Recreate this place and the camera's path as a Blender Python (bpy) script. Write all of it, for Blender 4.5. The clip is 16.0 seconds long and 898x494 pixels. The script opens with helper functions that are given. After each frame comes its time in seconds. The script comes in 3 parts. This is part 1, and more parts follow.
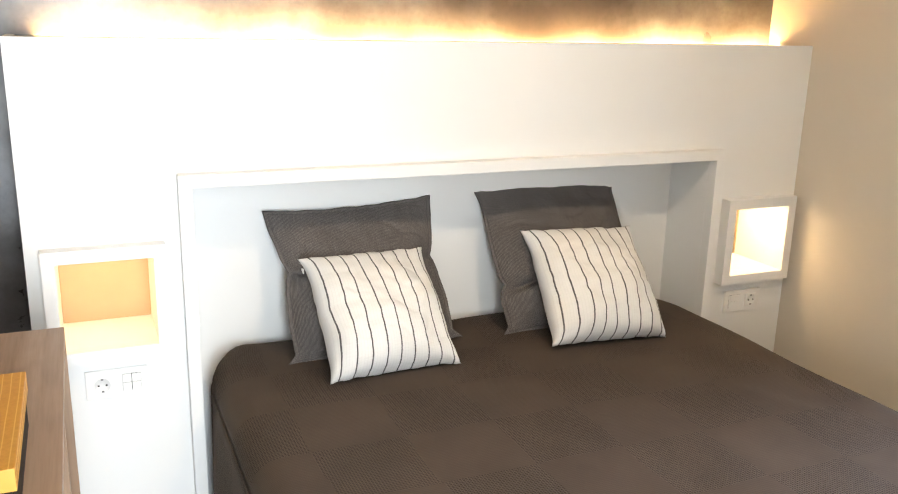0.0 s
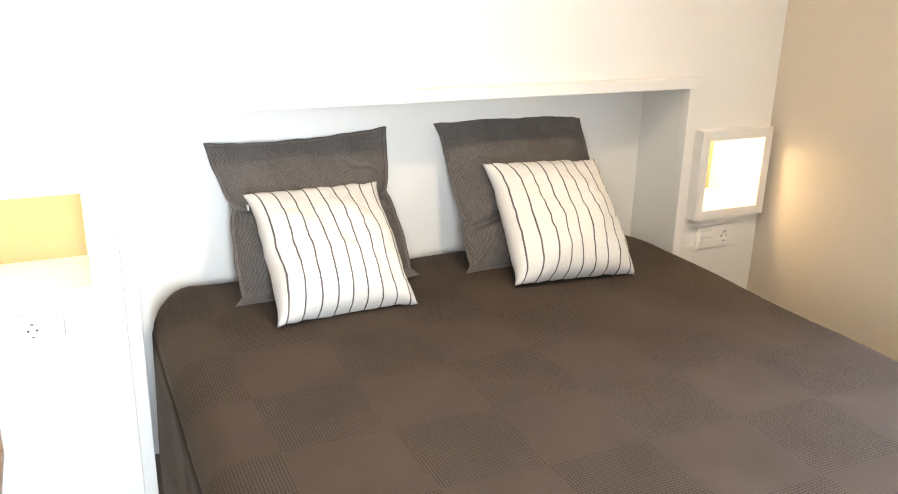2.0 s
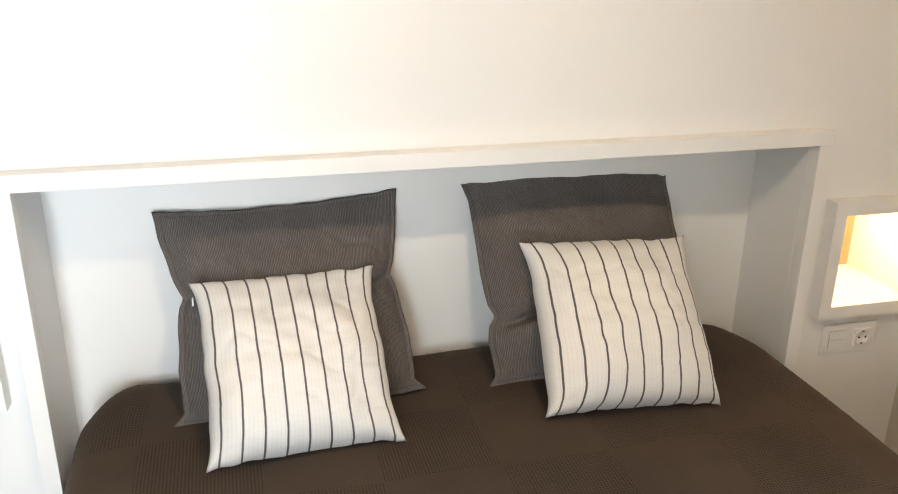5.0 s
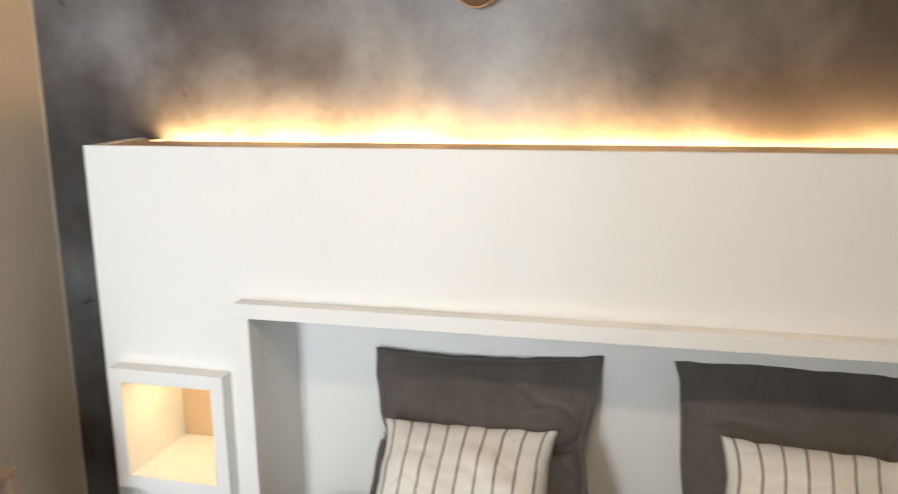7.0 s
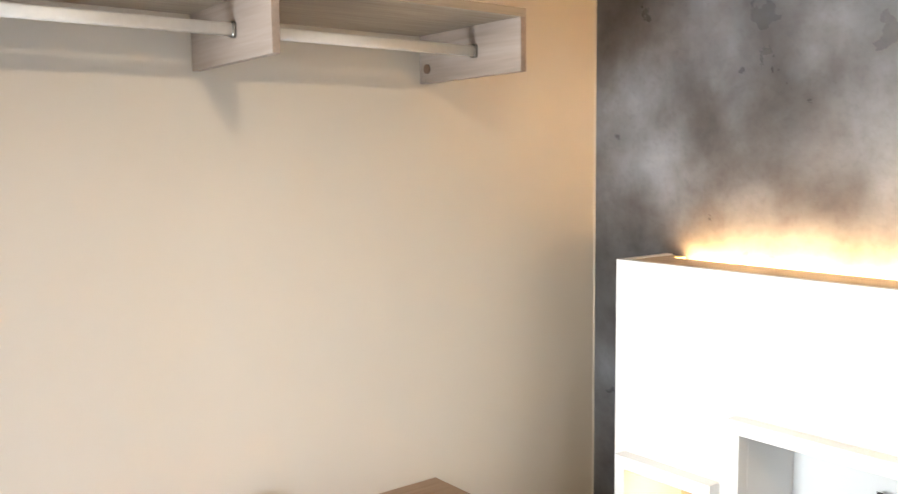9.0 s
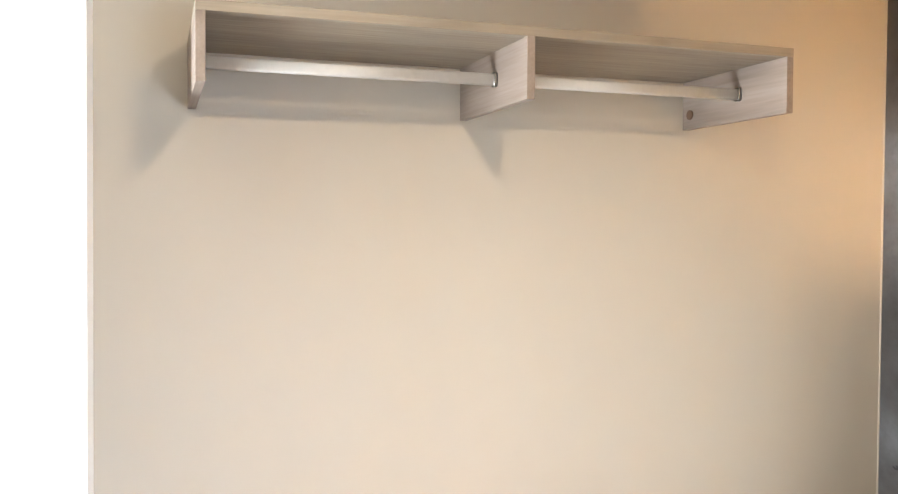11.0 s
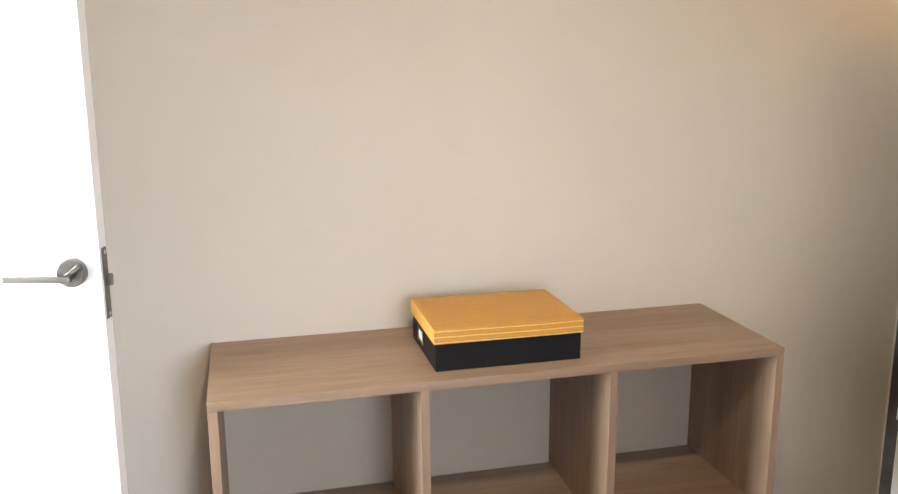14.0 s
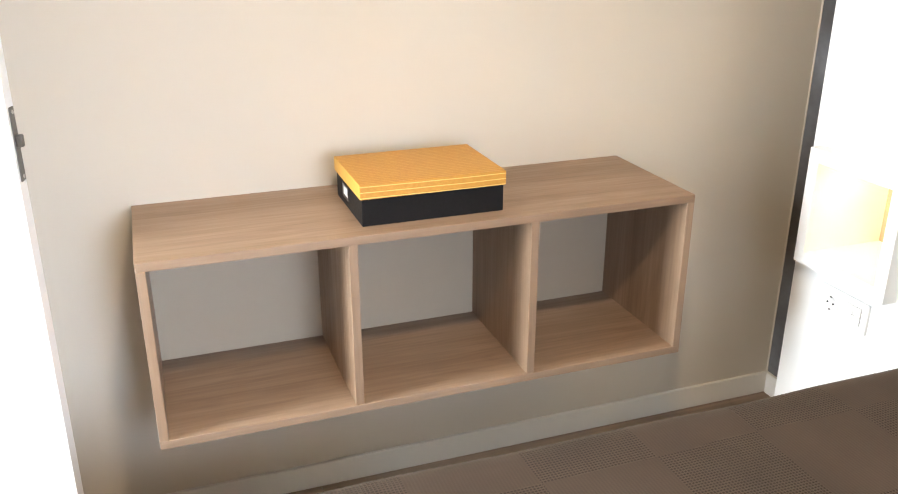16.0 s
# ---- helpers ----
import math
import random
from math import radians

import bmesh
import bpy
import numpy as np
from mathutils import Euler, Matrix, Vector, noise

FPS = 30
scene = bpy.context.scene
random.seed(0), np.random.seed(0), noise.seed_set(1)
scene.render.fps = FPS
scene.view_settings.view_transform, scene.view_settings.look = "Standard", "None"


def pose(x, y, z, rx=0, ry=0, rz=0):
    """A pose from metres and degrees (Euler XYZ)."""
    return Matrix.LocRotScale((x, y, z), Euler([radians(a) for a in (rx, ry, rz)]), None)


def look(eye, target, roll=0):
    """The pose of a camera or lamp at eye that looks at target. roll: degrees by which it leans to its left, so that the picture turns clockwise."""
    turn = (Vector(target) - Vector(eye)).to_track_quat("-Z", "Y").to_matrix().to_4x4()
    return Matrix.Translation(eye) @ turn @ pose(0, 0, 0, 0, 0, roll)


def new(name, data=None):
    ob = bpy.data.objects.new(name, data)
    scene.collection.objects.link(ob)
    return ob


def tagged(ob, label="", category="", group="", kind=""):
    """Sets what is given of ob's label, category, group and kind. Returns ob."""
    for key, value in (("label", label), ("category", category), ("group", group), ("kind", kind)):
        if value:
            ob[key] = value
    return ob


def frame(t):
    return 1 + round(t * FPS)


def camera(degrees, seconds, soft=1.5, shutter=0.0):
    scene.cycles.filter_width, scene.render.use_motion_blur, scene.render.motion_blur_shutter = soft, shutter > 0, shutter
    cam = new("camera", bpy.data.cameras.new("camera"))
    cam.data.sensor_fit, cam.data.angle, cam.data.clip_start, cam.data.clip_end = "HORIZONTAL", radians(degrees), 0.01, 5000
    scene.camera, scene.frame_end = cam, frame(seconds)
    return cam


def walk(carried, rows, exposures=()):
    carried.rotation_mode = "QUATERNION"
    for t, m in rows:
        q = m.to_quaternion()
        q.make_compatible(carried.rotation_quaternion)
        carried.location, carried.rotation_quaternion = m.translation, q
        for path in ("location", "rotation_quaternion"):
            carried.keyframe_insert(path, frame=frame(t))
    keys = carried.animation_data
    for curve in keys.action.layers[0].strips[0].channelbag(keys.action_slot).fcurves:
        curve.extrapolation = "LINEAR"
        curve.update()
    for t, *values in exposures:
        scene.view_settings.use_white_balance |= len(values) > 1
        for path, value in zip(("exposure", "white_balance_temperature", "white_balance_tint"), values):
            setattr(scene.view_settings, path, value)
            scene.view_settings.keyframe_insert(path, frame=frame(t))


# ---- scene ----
cam = camera(55.1, 16.0, soft=1.1, shutter=0.25)
PATH = [
    (0, (0.412, -2.223, 1.457), (1.181, -0.452, 0.938), 1.4),
    (0.5, (0.417, -2.242, 1.454), (1.198, -0.482, 0.911), 1.3),
    (1, (0.447, -2.229, 1.434), (1.244, -0.486, 0.864), 1.2),
    (1.5, (0.495, -2.199, 1.415), (1.298, -0.471, 0.808), 1.3),
    (2, (0.523, -2.131, 1.398), (1.321, -0.414, 0.754), 1.4),
    (2.5, (0.562, -1.979, 1.399), (1.361, -0.266, 0.746), 1.4),
    (3, (0.607, -1.848, 1.402), (1.405, -0.139, 0.736), 1.6),
    (3.2, (0.638, -1.825, 1.403), (1.423, -0.112, 0.732), 1.5),
    (5.5, (1.222, -1.583, 1.502), (1.539, 0.264, 0.804), 0.3),
    (6, (1.419, -1.558, 1.53), (1.542, 0.331, 0.882), -0.1),
    (6.5, (1.535, -1.552, 1.566), (1.383, 0.365, 1.018), -0.5),
    (7, (1.541, -1.623, 1.554), (1.025, 0.263, 1.135), -0.9),
    (7.5, (1.617, -1.668, 1.562), (0.665, 0.053, 1.197), -1.2),
    (8, (1.653, -1.686, 1.608), (0.461, -0.12, 1.251), -1.4),
    (8.5, (1.7, -1.695, 1.63), (0.321, -0.279, 1.321), -0.9),
    (9, (1.749, -1.69, 1.647), (0.174, -0.475, 1.446), -0.6),
    (9.5, (1.778, -1.702, 1.654), (0.071, -0.665, 1.547), -0.4),
    (10, (1.789, -1.697, 1.652), (-0.007, -0.819, 1.594), 0.1),
    (10.2, (1.792, -1.694, 1.65), (-0.03, -0.87, 1.598), 0.3),
    (12.3, (1.864, -1.578, 1.543), (-0.076, -1.112, 1.405), -0.1),
    (12.5, (1.854, -1.588, 1.547), (-0.079, -1.107, 1.367), 0.4),
    (13, (1.876, -1.558, 1.501), (-0.058, -1.093, 1.296), -0.2),
    (13.5, (1.876, -1.539, 1.476), (-0.045, -1.07, 1.173), -0.1),
    (14, (1.884, -1.509, 1.439), (-0.012, -1.044, 1.005), -0.4),
    (14.5, (1.885, -1.494, 1.434), (0.024, -1.004, 0.89), -0.5),
    (15, (1.888, -1.501, 1.423), (0.071, -0.941, 0.803), -0.2),
    (15.5, (1.901, -1.514, 1.42), (0.122, -0.913, 0.731), -0.0),
    (16, (1.903, -1.535, 1.424), (0.15, -0.91, 0.691), -0.1),
]
EXPOSURES = [(0, -0.02), (1, 0.12), (2, 0.38), (3, 0.22), (5.5, -0.24), (6, -0.32), (6.5, -0.54), (7, -0.58), (7.5, -0.46), (8.5, 0.0), (9.5, 0.22), (10, 0.3), (12.5, 0.04), (13.5, -0.04), (14, -0.04), (14.5, 0.26), (15, 0.4), (16, 0.36)]
walk(cam, [(t, look(eye, target, roll)) for t, eye, target, roll in PATH], EXPOSURES)

# ---- world and light ----
world = bpy.data.worlds.new("sky_world")
scene.world = world
world.use_nodes = True
wn = world.node_tree
sky = wn.nodes.new("ShaderNodeTexSky")
sky.sky_type, sky.sun_disc = "NISHITA", False
sky.sun_elevation, sky.sun_rotation = radians(48), radians(150)
wn.links.new(sky.outputs[0], wn.nodes["Background"].inputs[0])
wn.nodes["Background"].inputs[1].default_value = 0.1

DAY_WATTS = 13.2
HALL_WATTS = 140
LAMP_WATTS = 21
NICHE_GLOW = (72, 190)
LED_GLOW = 125
WARM = (1.0, 0.795, 0.56)
W = 2.677          # inner width of the room
CEIL = 2.24
HALL_END = -3.45   # inner face of the hall's glazed end wall


def area_lamp(name, m, sx, sy, watts, colour, shape="RECTANGLE"):
    data = bpy.data.lights.new(name, "AREA")
    data.shape, data.size, data.size_y, data.energy, data.color = shape, sx, sy, watts, colour
    ob = new(name, data)
    ob.matrix_world = m
    return ob


# sky daylight in the openings of the side window and of the glass door of the hall; warm downlight in the bedroom ceiling
daylight = area_lamp("window_daylight", pose(W + 0.1, -1.03, 1.22, 72, 0, 111), 0.64, 0.88, DAY_WATTS, (0.66, 0.8, 1.0))
daylight.data.spread = radians(88)   # light from the high sky, slanting down and along the room
area_lamp("glass_door_daylight", pose(0.58, HALL_END + 0.01, 1.1, 90, 0, 0), 0.68, 1.85, HALL_WATTS, (0.84, 0.93, 1.0))
area_lamp("ceiling_lamp_light", pose(1.49, -1.265, CEIL - 0.008), 0.13, 0.13, LAMP_WATTS, WARM, "DISK")


# ---- materials ----
def material(name, rough=0.5, metal=0.0, spec=0.5):
    m = bpy.data.materials.new(name)
    m.use_nodes = True
    b = m.node_tree.nodes["Principled BSDF"]
    b.inputs["Roughness"].default_value = rough
    b.inputs["Metallic"].default_value = metal
    b.inputs["Specular IOR Level"].default_value = spec
    return m, m.node_tree, b


def coords(nt, scale=(1, 1, 1), uv=False, shift=(0, 0, 0)):
    tc = nt.nodes.new("ShaderNodeTexCoord")
    mp = nt.nodes.new("ShaderNodeMapping")
    mp.inputs["Scale"].default_value = scale
    mp.inputs["Location"].default_value = shift
    nt.links.new(tc.outputs["UV" if uv else "Object"], mp.inputs["Vector"])
    return mp.outputs[0]


def noise_tex(nt, vec, scale, detail=4.0, rough=0.55, distort=0.0):
    n = nt.nodes.new("ShaderNodeTexNoise")
    n.inputs["Scale"].default_value, n.inputs["Detail"].default_value = scale, detail
    n.inputs["Roughness"].default_value, n.inputs["Distortion"].default_value = rough, distort
    nt.links.new(vec, n.inputs["Vector"])
    return n.outputs["Fac"]


def ramp(nt, fac, stops):
    r = nt.nodes.new("ShaderNodeValToRGB")
    el = r.color_ramp.elements
    while len(el) < len(stops):
        el.new(0.5)
    for e, (p, c) in zip(el, stops):
        e.position, e.color = p, (*c, 1)
    nt.links.new(fac, r.inputs[0])
    return r.outputs[0]


def mix(nt, fac, a, b, mode="MIX"):
    n = nt.nodes.new("ShaderNodeMix")
    n.data_type, n.blend_type = "RGBA", mode
    for sock, val in ((n.inputs[0], fac), (n.inputs[6], a), (n.inputs[7], b)):
        if isinstance(val, bpy.types.NodeSocket):
            nt.links.new(val, sock)
        elif isinstance(val, tuple):
            sock.default_value = (*val, 1)
        else:
            sock.default_value = val
    return n.outputs[2]


def math_node(nt, op, a, b=0.0, c=0.0):
    n = nt.nodes.new("ShaderNodeMath")
    n.operation = op
    for sock, val in zip(n.inputs, (a, b, c)):
        if isinstance(val, bpy.types.NodeSocket):
            nt.links.new(val, sock)
        else:
            sock.default_value = val
    return n.outputs[0]


def bump(nt, bsdf, height, strength=0.2, distance=0.002):
    n = nt.nodes.new("ShaderNodeBump")
    n.inputs["Strength"].default_value, n.inputs["Distance"].default_value = strength, distance
    nt.links.new(height, n.inputs["Height"])
    nt.links.new(n.outputs[0], bsdf.inputs["Normal"])


def painted(name, colour, rough=0.5, vary=0.06, relief=0.08, grain=180):
    m, nt, b = material(name, rough)
    v = coords(nt)
    big = noise_tex(nt, v, 2.2, 5)
    lo = tuple(c * (1 - vary) for c in colour)
    hi = tuple(min(c * (1 + vary), 0.92) for c in colour)
    nt.links.new(ramp(nt, big, [(0.3, lo), (0.7, hi)]), b.inputs["Base Color"])
    fine = noise_tex(nt, v, grain, 3)
    nt.links.new(ramp(nt, fine, [(0.2, (rough - 0.06,) * 3), (0.8, (rough + 0.08,) * 3)]), b.inputs["Roughness"])
    bump(nt, b, fine, relief, 0.001)
    return m


def wood(name, axis, tones, rough=0.4):
    """Streaked wood-grain laminate with long arched growth rings; axis: the way the grain runs."""
    m, nt, b = material(name, rough)
    s = [9.0, 9.0, 9.0]
    s[axis] = 0.55
    v = coords(nt, tuple(s))
    broad = noise_tex(nt, v, 1.0, 4, 0.55, 0.5)
    s2 = [130.0, 130.0, 130.0]
    s2[axis] = 5.0
    fine = noise_tex(nt, coords(nt, tuple(s2)), 1.0, 4, 0.6)
    s3 = [7.0, 7.0, 7.0]
    s3[axis] = 1.3
    swirl = noise_tex(nt, coords(nt, tuple(s3), False, (3.7, 1.9, 5.3)), 1.0, 2, 0.4, 0.25)
    rings = math_node(nt, "MULTIPLY_ADD", math_node(nt, "SINE", math_node(nt, "MULTIPLY", swirl, 60.0)), 0.5, 0.5)
    base = ramp(nt, broad, [(0.25, tones[0]), (0.5, tones[1]), (0.75, tones[2])])
    streak = ramp(nt, fine, [(0.3, (0.87, 0.86, 0.85)), (0.65, (1.03, 1.03, 1.03))])
    figure = ramp(nt, rings, [(0.0, (0.935, 0.93, 0.925)), (0.5, (1.01, 1.01, 1.01))])
    grain = mix(nt, 1.0, mix(nt, 1.0, base, streak, "MULTIPLY"), figure, "MULTIPLY")
    nt.links.new(grain, b.inputs["Base Color"])
    nt.links.new(ramp(nt, fine, [(0.3, (rough + 0.1,) * 3), (0.7, (rough - 0.04,) * 3)]), b.inputs["Roughness"])
    bump(nt, b, fine, 0.12, 0.0006)
    return m


OAK = ((0.205, 0.127, 0.077), (0.285, 0.187, 0.121), (0.36, 0.249, 0.172))
ELM = ((0.215, 0.166, 0.136), (0.28, 0.222, 0.186), (0.35, 0.285, 0.242))
M_white = painted("white_lacquer", (0.8, 0.8, 0.79), 0.42, 0.015, 0.04, 260)
M_door = painted("white_door_paint", (0.84, 0.84, 0.84), 0.38, 0.01, 0.03, 300)
M_wall = painted("cream_wall_panel", (0.585, 0.53, 0.45), 0.6, 0.02, 0.1, 220)
M_ceiling = painted("cream_ceiling", (0.68, 0.62, 0.54), 0.7, 0.02, 0.1, 160)
M_skirt = painted("cream_skirting", (0.68, 0.65, 0.6), 0.5, 0.02)
# darker than the wall: the shade inside the shelf is put into this colour
M_shade_back = painted("grey_beige_shade_board", (0.44, 0.352, 0.258), 0.6, 0.03, 0.08, 240)
M_oak = wood("oak_grain_long", 1, OAK)
M_oak_z = wood("oak_grain_upright", 2, OAK)
M_oak_x = wood("oak_grain_cross", 0, OAK)
M_elm = wood("elm_grain_long", 1, ((0.235, 0.19, 0.14), (0.3, 0.25, 0.192), (0.37, 0.315, 0.25)))
M_elm_x = wood("elm_grain_deep", 0, ELM)
M_ledge = wood("ledge_board", 0, ((0.46, 0.36, 0.26), (0.52, 0.42, 0.31), (0.58, 0.48, 0.37)))


PATCHES = (14.58, -7.45, 18.35)   # shifts the cloudy trowel marks: pale where the wall is lit, dark where shaded


def concrete():
    m, nt, b = material("dark_polished_plaster", 0.35, 0.0, 0.6)
    v = coords(nt)
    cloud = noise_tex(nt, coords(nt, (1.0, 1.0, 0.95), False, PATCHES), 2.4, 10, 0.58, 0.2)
    smear = noise_tex(nt, coords(nt, (1.0, 1.0, 0.9)), 7.0, 8, 0.55, 0.2)
    pits = noise_tex(nt, v, 60, 4, 0.6)
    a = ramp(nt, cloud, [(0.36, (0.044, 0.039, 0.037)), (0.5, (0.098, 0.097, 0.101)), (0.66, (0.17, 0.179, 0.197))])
    c = ramp(nt, smear, [(0.3, (0.68, 0.67, 0.66)), (0.7, (1.27, 1.27, 1.28))])
    d = ramp(nt, pits, [(0.3, (0.88, 0.88, 0.88)), (0.5, (1, 1, 1))])
    col = mix(nt, 1.0, mix(nt, 1.0, a, c, "MULTIPLY"), d, "MULTIPLY")
    nt.links.new(col, b.inputs["Base Color"])
    nt.links.new(ramp(nt, smear, [(0.3, (0.26,) * 3), (0.7, (0.44,) * 3)]), b.inputs["Roughness"])
    bump(nt, b, smear, 0.05, 0.002)
    return m


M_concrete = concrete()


def floor_wood():
    m, nt, b = material("floor_plank_wood", 0.42)
    info = nt.nodes.new("ShaderNodeObjectInfo")
    fine = noise_tex(nt, coords(nt, (70, 3, 70)), 1.0, 5)
    broad = noise_tex(nt, coords(nt, (9, 0.8, 9)), 1.0, 3, 0.5, 0.8)
    base = ramp(nt, broad, [(0.3, (0.17, 0.12, 0.085)), (0.7, (0.3, 0.22, 0.16))])
    tone = ramp(nt, info.outputs["Random"], [(0, (0.8, 0.8, 0.8)), (1, (1.15, 1.12, 1.1))])
    streak = ramp(nt, fine, [(0.3, (0.7, 0.7, 0.7)), (0.65, (1.05, 1.05, 1.05))])
    nt.links.new(mix(nt, 1.0, mix(nt, 1.0, base, tone, "MULTIPLY"), streak, "MULTIPLY"), b.inputs["Base Color"])
    bump(nt, b, fine, 0.15, 0.001)
    return m


M_floor = floor_wood()


def fabric_striped():
    """Off-white cotton with thin charcoal stripes and faint grey ones between; UV in pillow widths."""
    m, nt, b = material("striped_cotton", 0.9, 0, 0.2)
    tc = nt.nodes.new("ShaderNodeTexCoord")
    sep = nt.nodes.new("ShaderNodeSeparateXYZ")
    nt.links.new(tc.outputs["UV"], sep.inputs[0])
    u = sep.outputs[0]
    wob = noise_tex(nt, coords(nt, (3, 16, 1), True), 1.0, 3)
    uu = math_node(nt, "ADD", u, math_node(nt, "MULTIPLY", math_node(nt, "SUBTRACT", wob, 0.5), 0.006))
    k = math_node(nt, "FRACT", math_node(nt, "MULTIPLY_ADD", uu, 9.1, 0.954))
    d = math_node(nt, "ABSOLUTE", math_node(nt, "SUBTRACT", k, 0.5))
    dark = math_node(nt, "LESS_THAN", d, 0.05)
    k2 = math_node(nt, "FRACT", math_node(nt, "MULTIPLY", uu, 45.5))
    faint = math_node(nt, "LESS_THAN", k2, 0.25)
    slub = noise_tex(nt, coords(nt, (14, 230, 1), True), 1.0, 3)
    white = ramp(nt, slub, [(0.3, (0.7, 0.69, 0.67)), (0.65, (0.76, 0.75, 0.73))])
    grey = mix(nt, math_node(nt, "MULTIPLY", faint, 0.1), white, (0.4, 0.38, 0.36))
    nt.links.new(mix(nt, math_node(nt, "MULTIPLY", dark, 0.93), grey, (0.06, 0.056, 0.058)), b.inputs["Base Color"])
    weave = noise_tex(nt, coords(nt, (160, 160, 1), True), 1.0, 2)
    bump(nt, b, math_node(nt, "ADD", weave, slub), 0.25, 0.0008)
    return m


M_stripe = fabric_striped()


def fabric_ribbed():
    """Taupe-grey sham cloth with a fine upright rib and a stitched border; UV 0..1 over the face."""
    m, nt, b = material("ribbed_taupe_cloth", 0.85, 0, 0.25)
    tc = nt.nodes.new("ShaderNodeTexCoord")
    sep = nt.nodes.new("ShaderNodeSeparateXYZ")
    nt.links.new(tc.outputs["UV"], sep.inputs[0])
    u, v = sep.outputs[0], sep.outputs[1]
    wob = noise_tex(nt, coords(nt, (5, 9, 1), True), 1.0, 3)
    uu = math_node(nt, "ADD", u, math_node(nt, "MULTIPLY", math_node(nt, "SUBTRACT", wob, 0.5), 0.016))
    rib = math_node(nt, "MULTIPLY_ADD", math_node(nt, "SINE", math_node(nt, "MULTIPLY", uu, 6.2832 * 150)), 0.5, 0.5)
    slub = noise_tex(nt, coords(nt, (260, 24, 1), True), 1.0, 3)
    h = math_node(nt, "MULTIPLY", rib, slub)
    rubbed = noise_tex(nt, coords(nt, (7, 3, 1), True), 1.0, 4)
    base = mix(nt, 1.0, ramp(nt, h, [(0.02, (0.062, 0.054, 0.051)), (0.55, (0.185, 0.165, 0.155))]),
               ramp(nt, rubbed, [(0.3, (0.86, 0.85, 0.84)), (0.7, (1.12, 1.12, 1.12))]), "MULTIPLY")
    eu = math_node(nt, "SUBTRACT", 0.5, math_node(nt, "ABSOLUTE", math_node(nt, "SUBTRACT", u, 0.5)))
    ev = math_node(nt, "SUBTRACT", 0.5, math_node(nt, "ABSOLUTE", math_node(nt, "SUBTRACT", v, 0.5)))
    edge = math_node(nt, "MINIMUM", eu, ev)
    seam = math_node(nt, "LESS_THAN", math_node(nt, "ABSOLUTE", math_node(nt, "SUBTRACT", edge, 0.026)), 0.0025)
    nt.links.new(mix(nt, math_node(nt, "MULTIPLY", seam, 0.6), base, (0.06, 0.054, 0.052)), b.inputs["Base Color"])
    rumple = noise_tex(nt, coords(nt, (1.0, 1.0, 1.6)), 26, 3, 0.55, 0.6)
    weave = math_node(nt, "SUBTRACT", math_node(nt, "MULTIPLY", h, 0.5), math_node(nt, "MULTIPLY", seam, 0.8))
    bump(nt, b, math_node(nt, "MULTIPLY_ADD", rumple, 2.6, weave), 0.5, 0.002)
    return m


M_rib = fabric_ribbed()


